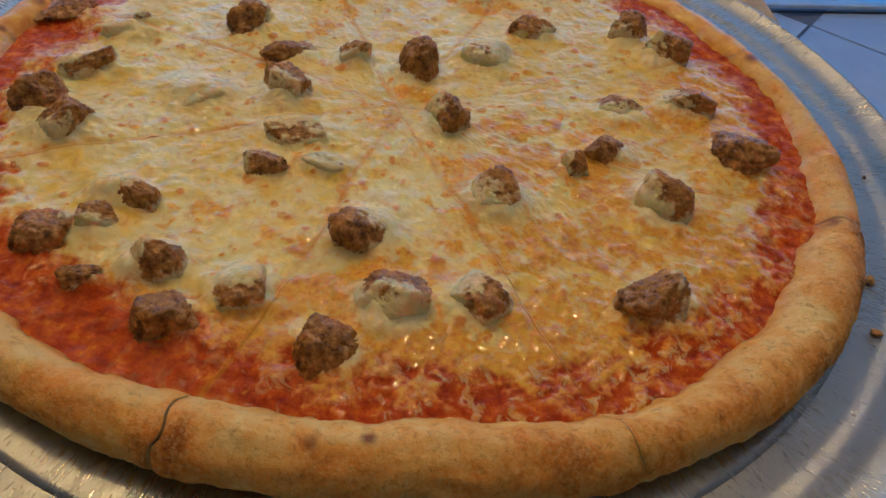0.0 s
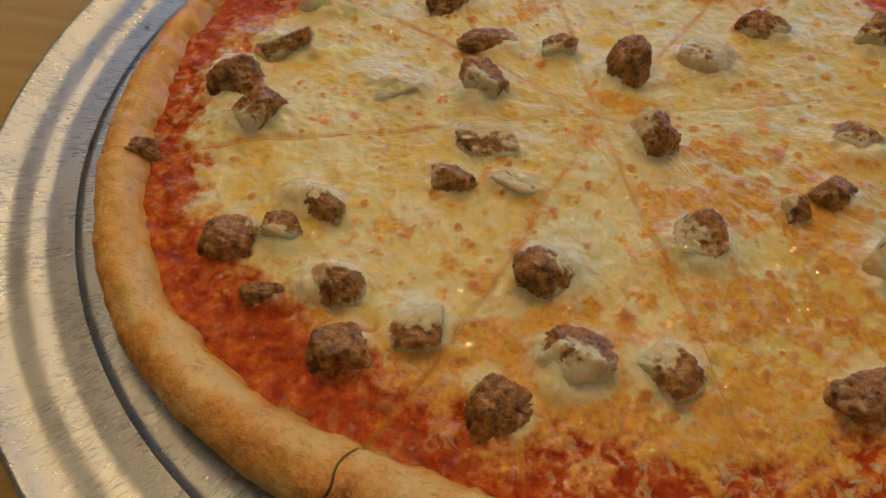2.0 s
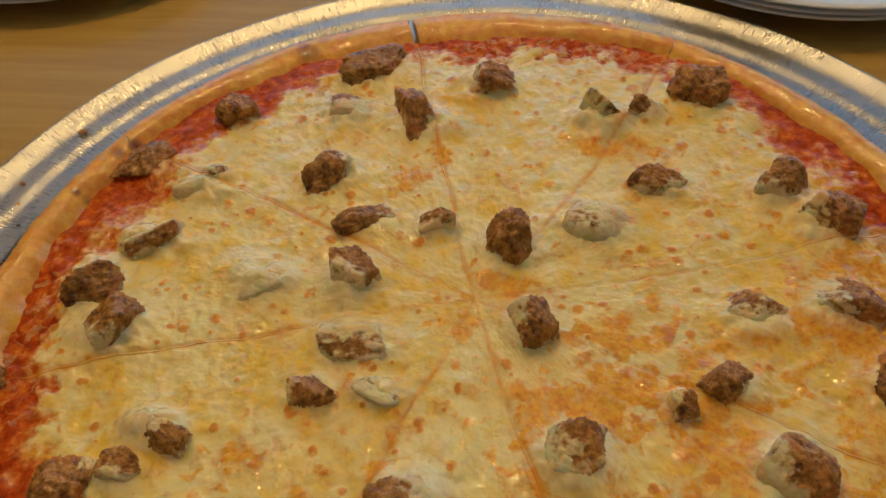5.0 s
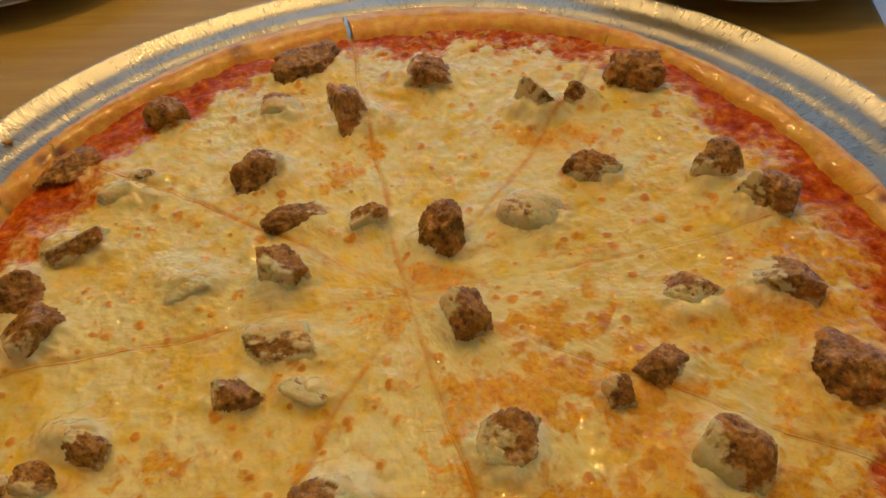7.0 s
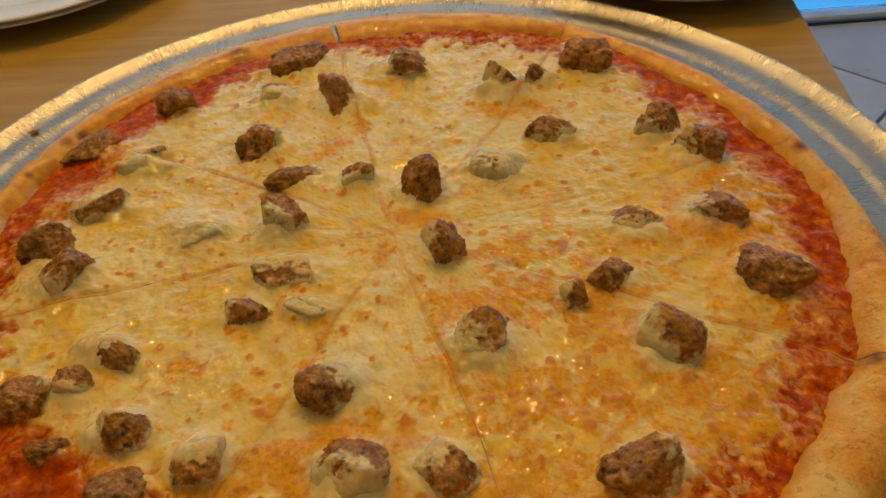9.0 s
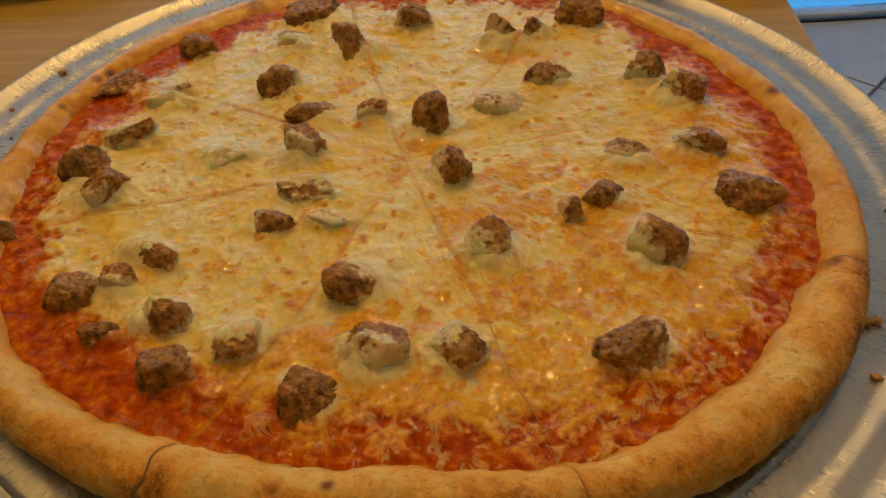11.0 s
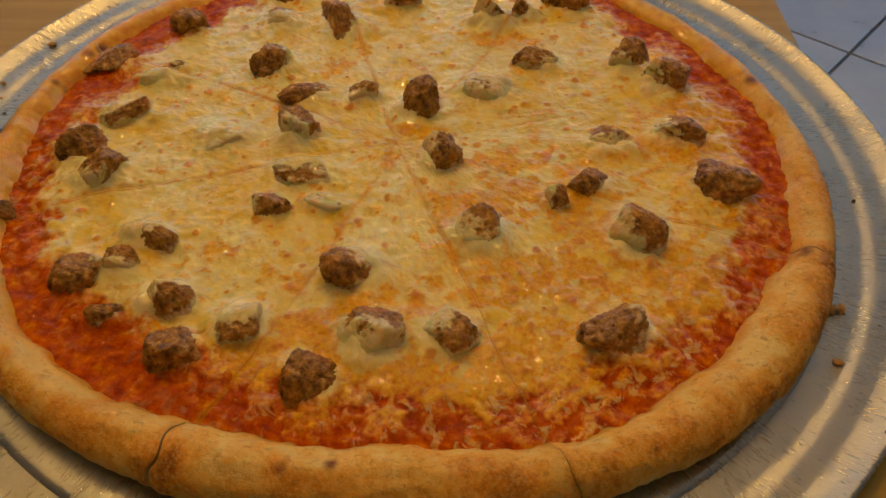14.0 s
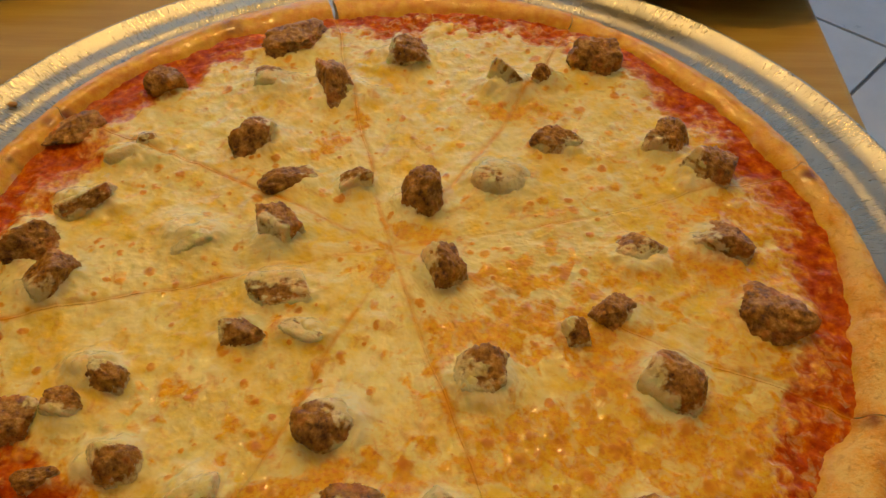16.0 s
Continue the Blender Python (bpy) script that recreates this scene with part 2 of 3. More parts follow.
def sausage_material():
    m = Mat("browned_sausage_with_cheese_film")
    co = m.coords()
    n = m.noise(co, 330, 7, 0.70)
    facet = m.noise(co, 130, 3, 0.55, 0.5)
    tone = m.math("ADD", m.math("MULTIPLY", n, 0.75), m.math("MULTIPLY", facet, 0.28))
    # browned meat tones; the darkest stop also paints crevice shade into the pits of n
    meat = m.ramp(tone, (0.37, (0.05, 0.014, 0.002)), (0.45, (0.27, 0.104, 0.011)), (0.54, (0.47, 0.210, 0.028)), (0.66, (0.76, 0.42, 0.10)))
    fat = m.ramp(m.noise(co, 115, 3, 0.5, 0.4), (0.54, 0.0), (0.62, 0.8))
    meat = m.mix(fat, meat, m.ramp(n, (0.35, (0.30, 0.075, 0.006)), (0.60, (0.62, 0.22, 0.025))))
    pepper = m.voronoi(co, 380).outputs["Distance"]
    meat = m.mix(m.ramp(pepper, (0.06, 0.75), (0.13, 0.0)), meat, (0.02, 0.008, 0.004))
    film_edge = m.math("ADD", m.attr("film"), m.math("MULTIPLY", m.math("SUBTRACT", m.noise(co, 300, 5, 0.7, 0.5), 0.5), 2.1))
    film = m.ramp(film_edge, (0.34, 0.0), (0.80, 1.0))
    cheese = m.ramp(m.noise(co, 210, 4), (0.35, (0.90, 0.70, 0.26)), (0.65, (0.94, 0.83, 0.48)))
    cheese = m.mix(m.ramp(m.noise(co, 420, 3), (0.60, 0.0), (0.72, 0.4)), cheese, (0.55, 0.30, 0.08))
    colour = m.mix(m.math("MULTIPLY", film, 0.90), meat, cheese)
    h1 = m.bump(n, 0.0006, 0.9)
    h2 = m.bump(m.noise(co, 1100, 2, 0.6), 0.00015, 0.7, h1)
    skin = m.bump(m.noise(co, 260, 1, 0.5), 0.0014, 1.0)
    wet = m.math("ADD", 0.45, m.math("MULTIPLY", film, 0.55))
    m.set(m.p, Base_Color=colour, Roughness=m.ramp(m.noise(co, 240, 3), (0.35, 0.38), (0.7, 0.65)), Normal=h2, IOR=1.45, Specular_IOR_Level=0.25, Subsurface_Weight=m.math("MULTIPLY", film, 0.6), Subsurface_Scale=0.004, Coat_Weight=wet, Coat_Roughness=0.06, Coat_Normal=skin)
    return m.m


def pan_material():
    """Scuffed aluminium with fine marks that run out from the middle."""
    m = Mat("scuffed_aluminium", Metallic=1.0)
    co = m.coords()
    sep = m.node("ShaderNodeSeparateXYZ", Vector=co)
    x, y = sep.outputs[0], sep.outputs[1]
    angle = m.math("ARCTAN2", y, x)
    radius = m.math("SQRT", m.math("ADD", m.math("MULTIPLY", x, x), m.math("MULTIPLY", y, y)))
    comb = m.node("ShaderNodeCombineXYZ", X=m.math("MULTIPLY", angle, 170.0), Y=m.math("MULTIPLY", radius, 110.0))
    marks = m.noise(comb.outputs[0], 1.6, 3, 0.6, 0.6)
    fine = m.noise(m.node("ShaderNodeCombineXYZ", X=m.math("MULTIPLY", angle, 420.0), Y=m.math("MULTIPLY", radius, 600.0)).outputs[0], 1.0, 2, 0.5, 0.4)
    stain = m.noise(co, 34, 5, 0.6)
    pits = m.ramp(m.voronoi(co, 130).outputs["Distance"], (0.04, 1.0), (0.09, 0.0))
    speck = m.math("MULTIPLY", pits, m.ramp(m.noise(co, 60, 2), (0.62, 0.0), (0.68, 1.0)))
    colour = m.mix(stain, (0.33, 0.33, 0.32), (0.46, 0.455, 0.44))
    colour = m.mix(m.ramp(fine, (0.36, 0.35), (0.50, 0.0)), colour, (0.36, 0.35, 0.33))
    colour = m.mix(speck, colour, (0.05, 0.04, 0.03))
    rough = m.ramp(m.math("ADD", m.math("MULTIPLY", marks, 0.6), m.math("MULTIPLY", stain, 0.4)), (0.35, 0.23), (0.65, 0.36))
    bump = m.bump(marks, 0.00020, 1.0)
    bump = m.bump(fine, 0.00016, 1.0, bump)
    bump = m.bump(stain, 0.002, 0.10, bump)
    m.set(m.p, Base_Color=colour, Roughness=rough, Normal=bump)
    return m.m


def wood_material():
    m = Mat("varnished_beech")
    co = m.coords()
    long = m.mapped(co, (1.0, 14.0, 14.0))
    grain = m.noise(long, 9, 6, 0.6, 0.6)
    fine = m.noise(m.mapped(co, (1.0, 40.0, 40.0)), 30, 3, 0.6)
    colour = m.ramp(grain, (0.30, (0.42, 0.255, 0.045)), (0.55, (0.49, 0.315, 0.065)), (0.75, (0.55, 0.37, 0.09)))
    colour = m.mix(m.ramp(fine, (0.35, 0.25), (0.6, 0.0)), colour, (0.38, 0.21, 0.045))
    m.set(m.p, Base_Color=colour, Roughness=m.ramp(m.noise(co, 20, 4), (0.3, 0.32), (0.7, 0.44)), Specular_IOR_Level=0.3, Normal=m.bump(fine, 0.0002, 0.3))
    return m.m


def tile_material():
    m = Mat("glazed_floor_tile")
    co = m.coords()
    info = m.t.nodes.new("ShaderNodeObjectInfo")
    cloud = m.noise(co, 9, 5, 0.6)
    colour = m.ramp(cloud, (0.3, (0.50, 0.52, 0.56)), (0.7, (0.62, 0.64, 0.68)))
    colour = m.mix(m.math("MULTIPLY", info.outputs["Random"], 0.25), colour, (0.52, 0.51, 0.53))
    m.set(m.p, Base_Color=colour, Roughness=m.ramp(cloud, (0.3, 0.25), (0.7, 0.4)), Normal=m.bump(m.noise(co, 60, 3), 0.001, 0.2))
    return m.m


def plain(name, colour, rough, scale=30, spread=0.12, metal=0.0, bump=0.0005):
    m = Mat(name, Metallic=metal)
    co = m.coords()
    n = m.noise(co, scale, 5, 0.6)
    lo = tuple(c * (1 - spread) for c in colour)
    hi = tuple(min(1, c * (1 + spread)) for c in colour)
    m.set(m.p, Base_Color=m.ramp(n, (0.3, lo), (0.7, hi)), Roughness=m.ramp(n, (0.3, rough * 0.85), (0.7, min(1, rough * 1.15))),
          Normal=m.bump(m.noise(co, scale * 6, 3), bump, 0.4))
    return m.m


TOPPING, CRUST, SAUSAGE, PAN = topping_material(), crust_material(), sausage_material(), pan_material()
WOOD, TILE = wood_material(), tile_material()
GROUT = plain("dark_grout", (0.20, 0.21, 0.24), 0.8, 60)
WALL = plain("warm_painted_plaster", (0.74, 0.63, 0.47), 0.8, 12)
CEILING = plain("white_ceiling_paint", (0.80, 0.75, 0.66), 0.85, 12)
FRAME = plain("white_window_frame", (0.62, 0.74, 0.86), 0.4, 20)
SEAL = plain("black_rubber_seal", (0.03, 0.03, 0.035), 0.6, 60)
PAVING = plain("pale_outdoor_paving", (0.62, 0.64, 0.66), 0.8, 20)
CERAMIC = plain("white_glazed_ceramic", (0.78, 0.77, 0.74), 0.18, 20, 0.03, 0, 0.0001)
METAL_LEG = plain("black_powder_coat", (0.03, 0.03, 0.03), 0.45, 80)
CRUMB = plain("toasted_crumb", (0.55, 0.28, 0.07), 0.7, 400, 0.4)
CHARRED = plain("charred_crumb", (0.04, 0.02, 0.012), 0.7, 400, 0.4)
def daylight_material():
    m = Mat("blue_daylight", Base_Color=(0.2, 0.3, 0.4, 1), Roughness=0.9)
    co = m.coords()
    height = m.node("ShaderNodeSeparateXYZ", Vector=co).outputs[2]
    band = m.math("ADD", height, m.math("MULTIPLY", m.noise(m.mapped(co, (1.0, 1.0, 8.0)), 3, 3), 0.25))
    glow = m.ramp(m.math("ADD", band, 0.55), (0.0, (0.030, 0.37, 0.88)), (0.35, (0.035, 0.37, 0.88)), (0.60, (0.22, 0.58, 1.0)), (1.0, (0.42, 0.72, 1.0)))
    m.set(m.p, Emission_Color=glow, Emission_Strength=1.12)
    return m.m


DAYLIGHT = daylight_material()
GLASS = Mat("clear_glass", Base_Color=(0.95, 0.98, 1.0, 1), Roughness=0.02, IOR=1.45, Transmission_Weight=1.0).m


# ---------------------------------------------------------------- the room
def structure(name, bm, material, label, m=ROOM, shaded=False):
    me = bpy.data.meshes.new(name)
    bm.to_mesh(me)
    bm.free()
    me.materials.append(material)
    ob = new(name, me)
    ob.matrix_world = m
    return tagged(ob, label, kind="structure")


WIN_Y = 1.475                           # the window wall, in the room's own direction
ROOM_X0, ROOM_X1, ROOM_Y0, TOP = -3.0, 3.0, -3.4, 1.95
floor = structure("floor", box((6.4, 5.4, 0.1), (0, -0.85, FLOOR_Z - 0.058)), GROUT, "tiled floor with dark grout joints")
structure("ceiling", box((6.4, 5.4, 0.1), (0, -0.85, TOP + 0.05)), CEILING, "plain white painted ceiling")
structure("wall_west", box((0.2, 5.4, TOP - FLOOR_Z), (ROOM_X0 - 0.1, -0.85, (TOP + FLOOR_Z) / 2)), WALL, "plain warm plaster wall")
structure("wall_east", box((0.2, 5.4, TOP - FLOOR_Z), (ROOM_X1 + 0.1, -0.85, (TOP + FLOOR_Z) / 2)), WALL, "plain warm plaster wall")
structure("wall_south", box((6.0, 0.2, TOP - FLOOR_Z), (0, ROOM_Y0 - 0.1, (TOP + FLOOR_Z) / 2)), WALL, "plain warm plaster wall")
bm = box((6.0, 0.15, 0.87), (0, WIN_Y + 0.09, TOP - 0.435))
pier = bmesh.ops.create_cube(bm, size=1, matrix=Matrix.Translation((-2.15, WIN_Y + 0.09, (1.077 + FLOOR_Z) / 2)) @ Matrix.Diagonal((1.7, 0.15, 1.077 - FLOOR_Z, 1)))
structure("wall_north", bm, WALL, "plaster wall beside and above the tall window")
structure("ground", box((60, 60, 0.1), (0, WIN_Y + 30.25, FLOOR_Z - 0.06)), PAVING, "pale paving outside the window")

window = new("window_1")
window.matrix_world = ROOM
tagged(window, "tall shop window with a white frame and low sill", kind="structure")
part("window_sill", box((4.29, 0.03, 0.012), (0.85, WIN_Y + 0.025, FLOOR_Z + 0.0125), 0.003), FRAME, window)
part("seal", box((4.29, 0.006, 0.004), (0.85, WIN_Y + 0.006, FLOOR_Z + 0.002)), SEAL, window, "black rubber seal")
part("window_frame", box((4.29, 0.06, 0.048), (0.85, WIN_Y + 0.035, 1.054), 0.004), FRAME, window)
for px in (-1.27, 0.5, 1.98, 2.97):
    part("mullion", box((0.04, 0.04, 1.03 - FLOOR_Z - 0.026), (px, WIN_Y + 0.035, (1.03 + FLOOR_Z + 0.026) / 2), 0.004), FRAME, window)
for px, wide in ((-0.385, 1.726), (1.24, 1.436), (2.475, 0.946)):
    pane = part("pane", box((wide, 0.006, 1.03 - FLOOR_Z - 0.026), (px, WIN_Y + 0.035, (1.03 + FLOOR_Z + 0.026) / 2)), GLASS, window)
    pane.visible_shadow = False

# daylight beyond the glass
bm = box((4.25, 0.01, 1.78), (0.85, WIN_Y + 0.075, 0.145))
structure("backdrop", bm, DAYLIGHT, "bright blue daylight beyond the shop window")

# ---------------------------------------------------------------- the table
EDGE_TURN = 5.5
table = new("table")
table.matrix_world = pose(0.216, 0, 0, 0, 0, EDGE_TURN)
tagged(table, "light varnished beech table with a rounded edge", "table")
part("tabletop", box((1.10, 0.75 + 0.35, 0.030), (-0.55, 0.05, -0.015), 0.004, 3), WOOD, table)
for lx, ly in ((-0.08, 0.5), (-1.02, 0.5), (-0.08, -0.4), (-1.02, -0.4)):
    part("leg", box((0.05, 0.05, 0.72), (lx, ly, -0.39), 0.004), METAL_LEG, table, "black metal leg")

# ---------------------------------------------------------------- the pan
PAN_FLOOR = 0.0030
PAN_AT = (0.002, -0.0055)


def pan_height(r):
    """Height of the pan's upper side over its floor: a gentle step, a ledge and a sloping lip."""
    step = min(max((r - 0.1990) / 0.0065, 0), 1)
    lip = min(max((r - 0.2115) / 0.0110, 0), 1)
    return 0.0011 * step * step * (3 - 2 * step) + 0.0003 * min(max((r - 0.205) / 0.008, 0), 1) + 0.0036 * lip**1.4


PAN_PROFILE = [(0, PAN_FLOOR), (0.10, PAN_FLOOR), (0.187, PAN_FLOOR)]
PAN_PROFILE += [(0.190 + 0.001 * k, PAN_FLOOR + pan_height(0.190 + 0.001 * k)) for k in range(32)]
PAN_LIP = PAN_FLOOR + pan_height(0.221)
PAN_PROFILE += [(0.2220, PAN_LIP + 0.0004), (0.2229, PAN_LIP + 0.0003), (0.2235, PAN_LIP - 0.0004), (0.2235, PAN_LIP - 0.0014), (0.2229, PAN_LIP - 0.0021), (0.2220, PAN_LIP - 0.0022)]
PAN_PROFILE += [(0.2160 - 0.004 * k, PAN_FLOOR - 0.0016 + pan_height(0.2160 - 0.004 * k)) for k in range(6)] + [(0.190, 0.0006), (0.10, 0.0006), (0, 0.0006)]


def pan_wobble(a, r):
    return 0.0003 * math.sin(5 * a + 1) * (r / 0.226) ** 6 + 0.00015 * math.sin(13 * a) * (r / 0.226) ** 6


pan = new("pizza_pan")
pan.matrix_world = pose(*PAN_AT, 0)
tagged(pan, "round scuffed aluminium pizza pan with a stepped rim", "pan")
part("base", lathe(PAN_PROFILE[:4] + PAN_PROFILE[-3:], 360, pan_wobble), PAN, pan, "flat aluminium base with brushed marks", True)
part("rim", lathe(PAN_PROFILE[3:-2] + PAN_PROFILE[3:4], 360, pan_wobble), PAN, pan, "stepped rim with a rolled edge", True)

# ---------------------------------------------------------------- the pizza
CX, CY = 0.003, 0.0                    # where the cuts meet
OUTER = (181.7, 0.7, -5.1, 0.7, -1.8, 1.2, -3.2, -1.6, -0.7, 0.2, 0.4)
INNER = (165.0, 0.9, 0.2, 4.3, -0.1, 0.3, -2.4, -1.5, -0.8, 1.8, 0.9, 0.5, 0.1)
# end angle of each cut, its bend towards the middle, the gap at the crust
CUTS = [(-158.0, 0, 0.0003), (-106.5, 5, 0.0009), (-64.3, 0, 0.0003), (-17.6, 0, 0.0006), (21.8, -4, 0.0003), (68.9, -7, 0.0004), (111.0, 0, 0.0028), (160.2, -3, 0.0004)]
BASE_Z = 0.0105


def waves(coefficients, a):
    out = np.full_like(np.asarray(a, float), coefficients[0])
    for k in range(1, (len(coefficients) + 1) // 2):
        out = out + coefficients[2 * k - 1] * np.cos(k * a) + coefficients[2 * k] * np.sin(k * a)
    return out / 1000


def hump(a, centre, width):
    """1 at the angle centre (degrees), falling off over width degrees."""
    d = (np.degrees(a) - centre + 180) % 360 - 180
    return np.exp(-((d / width) ** 2))



def ragged(a):
    """The uneven line where the crust meets the sauce."""
    p = np.c_[np.cos(a), np.sin(a), 0 * a]
    return 0.0010 + 0.0018 * vnoise(p * 7, 301) + 0.0014 * vnoise(p * 17, 302)


def far_side(a):
    """1 along the thin, flat crust away from the cut at the front, 0 along the puffed front."""
    return np.clip(1 - 2.2 * hump(a, -85, 75), 0, 1)


CHUNKS = []


def chunk(x, y, wide, deep, high, turn=0.0, film=0.2, side=None, seed=0, kind="block"):
    """A lump of sausage: place on the pizza, size, turn, share covered by cheese and the side (degrees) that the cheese keeps to."""
    CHUNKS.append((x, y, wide, deep, high, turn, film, side, seed or len(CHUNKS) + 1, kind))


chunk(-0.0690, 0.1270, 0.0340, 0.0270, 0.0080, 20, 0.04, None)
chunk(-0.0725, 0.0965, 0.0255, 0.0200, 0.0070, 20, 0.62, -60, kind="round")
chunk(-0.0395, 0.0920, 0.0350, 0.0200, 0.0135, -52, 0.10, 0, kind="wedge")
chunk(-0.0105, 0.1230, 0.0250, 0.0200, 0.0110, 10, 0.28, -160)
chunk(0.0405, 0.1060, 0.0215, 0.0210, 0.0145, 40, 0.40, -140, kind="wedge")
chunk(0.0556, 0.1120, 0.0130, 0.0115, 0.0105, 0, 0.35, 20)
chunk(0.0790, 0.1310, 0.0265, 0.0240, 0.0125, -15, 0.02, None)
chunk(-0.1215, 0.0855, 0.0190, 0.0160, 0.0090, 35, 0.05, None)
chunk(-0.0672, 0.0518, 0.0225, 0.0190, 0.0115, 25, 0.26, 40)
chunk(-0.1500, 0.0480, 0.0290, 0.0200, 0.0060, 40, 0.08, None)
chunk(-0.1140, 0.0465, 0.0125, 0.0100, 0.0050, 0, 0.55, None, kind="round")
chunk(-0.1180, 0.0370, 0.0250, 0.0095, 0.0050, 30, 0.90, None, kind="round")
chunk(-0.0465, 0.0300, 0.0255, 0.0135, 0.0062, 35, 0.15, 20)
chunk(-0.0422, 0.0025, 0.0195, 0.0230, 0.0125, 25, 0.27, -90)
chunk(-0.0178, 0.0330, 0.0150, 0.0130, 0.0085, 20, 0.32, -90)
chunk(0.0108, 0.0255, 0.0215, 0.0205, 0.0150, 40, 0.02, None)
chunk(0.0415, 0.0425, 0.0255, 0.0205, 0.0070, 10, 0.66, None, kind="round")
chunk(0.0640, 0.0680, 0.0235, 0.0165, 0.0075, -15, 0.22, -60)
chunk(0.1100, 0.0720, 0.0180, 0.0180, 0.0120, -20, 0.18, -120)
chunk(0.1262, 0.0575, 0.0230, 0.0215, 0.0120, -35, 0.24, -160)
chunk(0.1295, 0.0182, 0.0250, 0.0200, 0.0090, -25, 0.20, -160)
chunk(0.0972, 0.0095, 0.0245, 0.0165, 0.0050, -5, 0.42, -90, kind="round")
chunk(0.1440, -0.0157, 0.0310, 0.0255, 0.0092, -30, 0.04, None, kind="round")
chunk(0.0885, -0.0217, 0.0190, 0.0160, 0.0078, -10, 0.10, 0)
chunk(0.0756, -0.0333, 0.0112, 0.0100, 0.0072, 0, 0.30, 170)
chunk(0.1108, -0.0490, 0.0235, 0.0250, 0.0120, -30, 0.30, -170, kind="round")
chunk(0.0257, -0.0097, 0.0150, 0.0195, 0.0125, 25, 0.20, 180)
chunk(0.0462, -0.0533, 0.0235, 0.0205, 0.0100, 10, 0.40, -130)
chunk(-0.0028, -0.0800, 0.0228, 0.0195, 0.0112, 25, 0.28, 60)
chunk(-0.0340, -0.0270, 0.0235, 0.0180, 0.0068, 20, 0.58, 100)
chunk(-0.0412, -0.0478, 0.0175, 0.0140, 0.0070, 0, 0.26, 150)
chunk(-0.0215, -0.0440, 0.0200, 0.0100, 0.0045, -10, 0.66, None, kind="round")
chunk(-0.0750, -0.0058, 0.0220, 0.0165, 0.0058, 30, 0.92, None, kind="round")
chunk(-0.1240, 0.0070, 0.0270, 0.0110, 0.0080, 48, 0.50, 120)
chunk(-0.1355, -0.0200, 0.0235, 0.0230, 0.0125, 35, 0.10, 120)
chunk(-0.1185, -0.0330, 0.0275, 0.0215, 0.0120, 40, 0.26, -120)
chunk(-0.0800, -0.0724, 0.0150, 0.0150, 0.0085, 25, 0.30, 130)
chunk(-0.0885, -0.0705, 0.0160, 0.0130, 0.0075, 20, 1.00, None, kind="round")
chunk(-0.1065, -0.0934, 0.0205, 0.0165, 0.0075, 15, 0.10, 40)
chunk(-0.0910, -0.0846, 0.0165, 0.0145, 0.0072, 10, 0.35, -90)
chunk(-0.0667, -0.1026, 0.0200, 0.0185, 0.0118, 20, 0.36, 150, kind="round")
chunk(-0.0877, -0.1108, 0.0140, 0.0080, 0.0055, 30, 0.30, None)
chunk(-0.0580, -0.1238, 0.0218, 0.0180, 0.0098, 30, 0.00, None)
chunk(-0.0375, -0.1117, 0.0205, 0.0165, 0.0082, 30, 0.52, 90, kind="round")
chunk(-0.0067, -0.1322, 0.0218, 0.0195, 0.0110, 8, 0.00, None)
chunk(0.0107, -0.1090, 0.0248, 0.0205, 0.0098, 10, 0.42, -100)
chunk(0.0395, -0.1070, 0.0228, 0.0180, 0.0080, -20, 0.46, 140)
chunk(0.0960, -0.1010, 0.0245, 0.0205, 0.0108, -10, 0.20, 20)
chunk(-0.1555, -0.0625, 0.0165, 0.0105, 0.0055, 20, 0.00, None)



def mounds(x, y, n):
    """How far melted cheese climbs up the lumps."""
    out = np.zeros_like(x)
    for cx, cy, w, d, h, turn, film, side, seed, kind in CHUNKS:
        if side is not None:
            cx, cy = cx + 0.14 * w * math.cos(radians(side)), cy + 0.14 * d * math.sin(radians(side))
        reach = 0.54 + 0.12 * max(0.0, film - 0.3)
        q = ((x - cx) / (reach * w)) ** 2 + ((y - cy) / (reach * d)) ** 2
        near = q < 6
        climb = h * min(0.22 + 0.55 * film, 0.75)
        out[near] = np.maximum(out[near], climb * np.exp(-(q[near] ** 1.4)) * (1 + 0.5 * n[near]) + 0.0007 * np.exp(-0.7 * q[near]))
    return out


POOLS = []


def pool(x, y, rx, ry, strength=0.85):
    """A patch where orange oil and sauce come through the cheese."""
    POOLS.append((x, y, rx, ry, strength))


pool(0.0110, 0.0080, 0.0125, 0.0057)
pool(-0.0010, -0.0090, 0.0076, 0.0080)
pool(0.0530, -0.0080, 0.0133, 0.0052)
pool(0.0770, -0.0280, 0.0103, 0.0100)
pool(0.0320, -0.0490, 0.0054, 0.0081)
pool(-0.0160, -0.1100, 0.0133, 0.0060)
pool(0.0560, -0.1070, 0.0098, 0.0086)
pool(0.0880, -0.0480, 0.0086, 0.0093)
pool(-0.0330, 0.0560, 0.0077, 0.0117)
pool(-0.0250, 0.0710, 0.0063, 0.0061)
pool(-0.0000, 0.0000, 0.0082, 0.0037)
pool(0.0570, -0.0320, 0.0114, 0.0098)
pool(0.0810, -0.0730, 0.0164, 0.0117)
pool(0.0630, 0.0720, 0.0056, 0.0071)
pool(0.1310, 0.0070, 0.0112, 0.0095)
pool(0.1160, -0.0600, 0.0097, 0.0108)
pool(0.0410, 0.0880, 0.0193, 0.0076)
pool(-0.0570, -0.0750, 0.0074, 0.0055)
pool(-0.0290, -0.0430, 0.0046, 0.0048)
pool(0.0040, -0.1500, 0.0122, 0.0045)
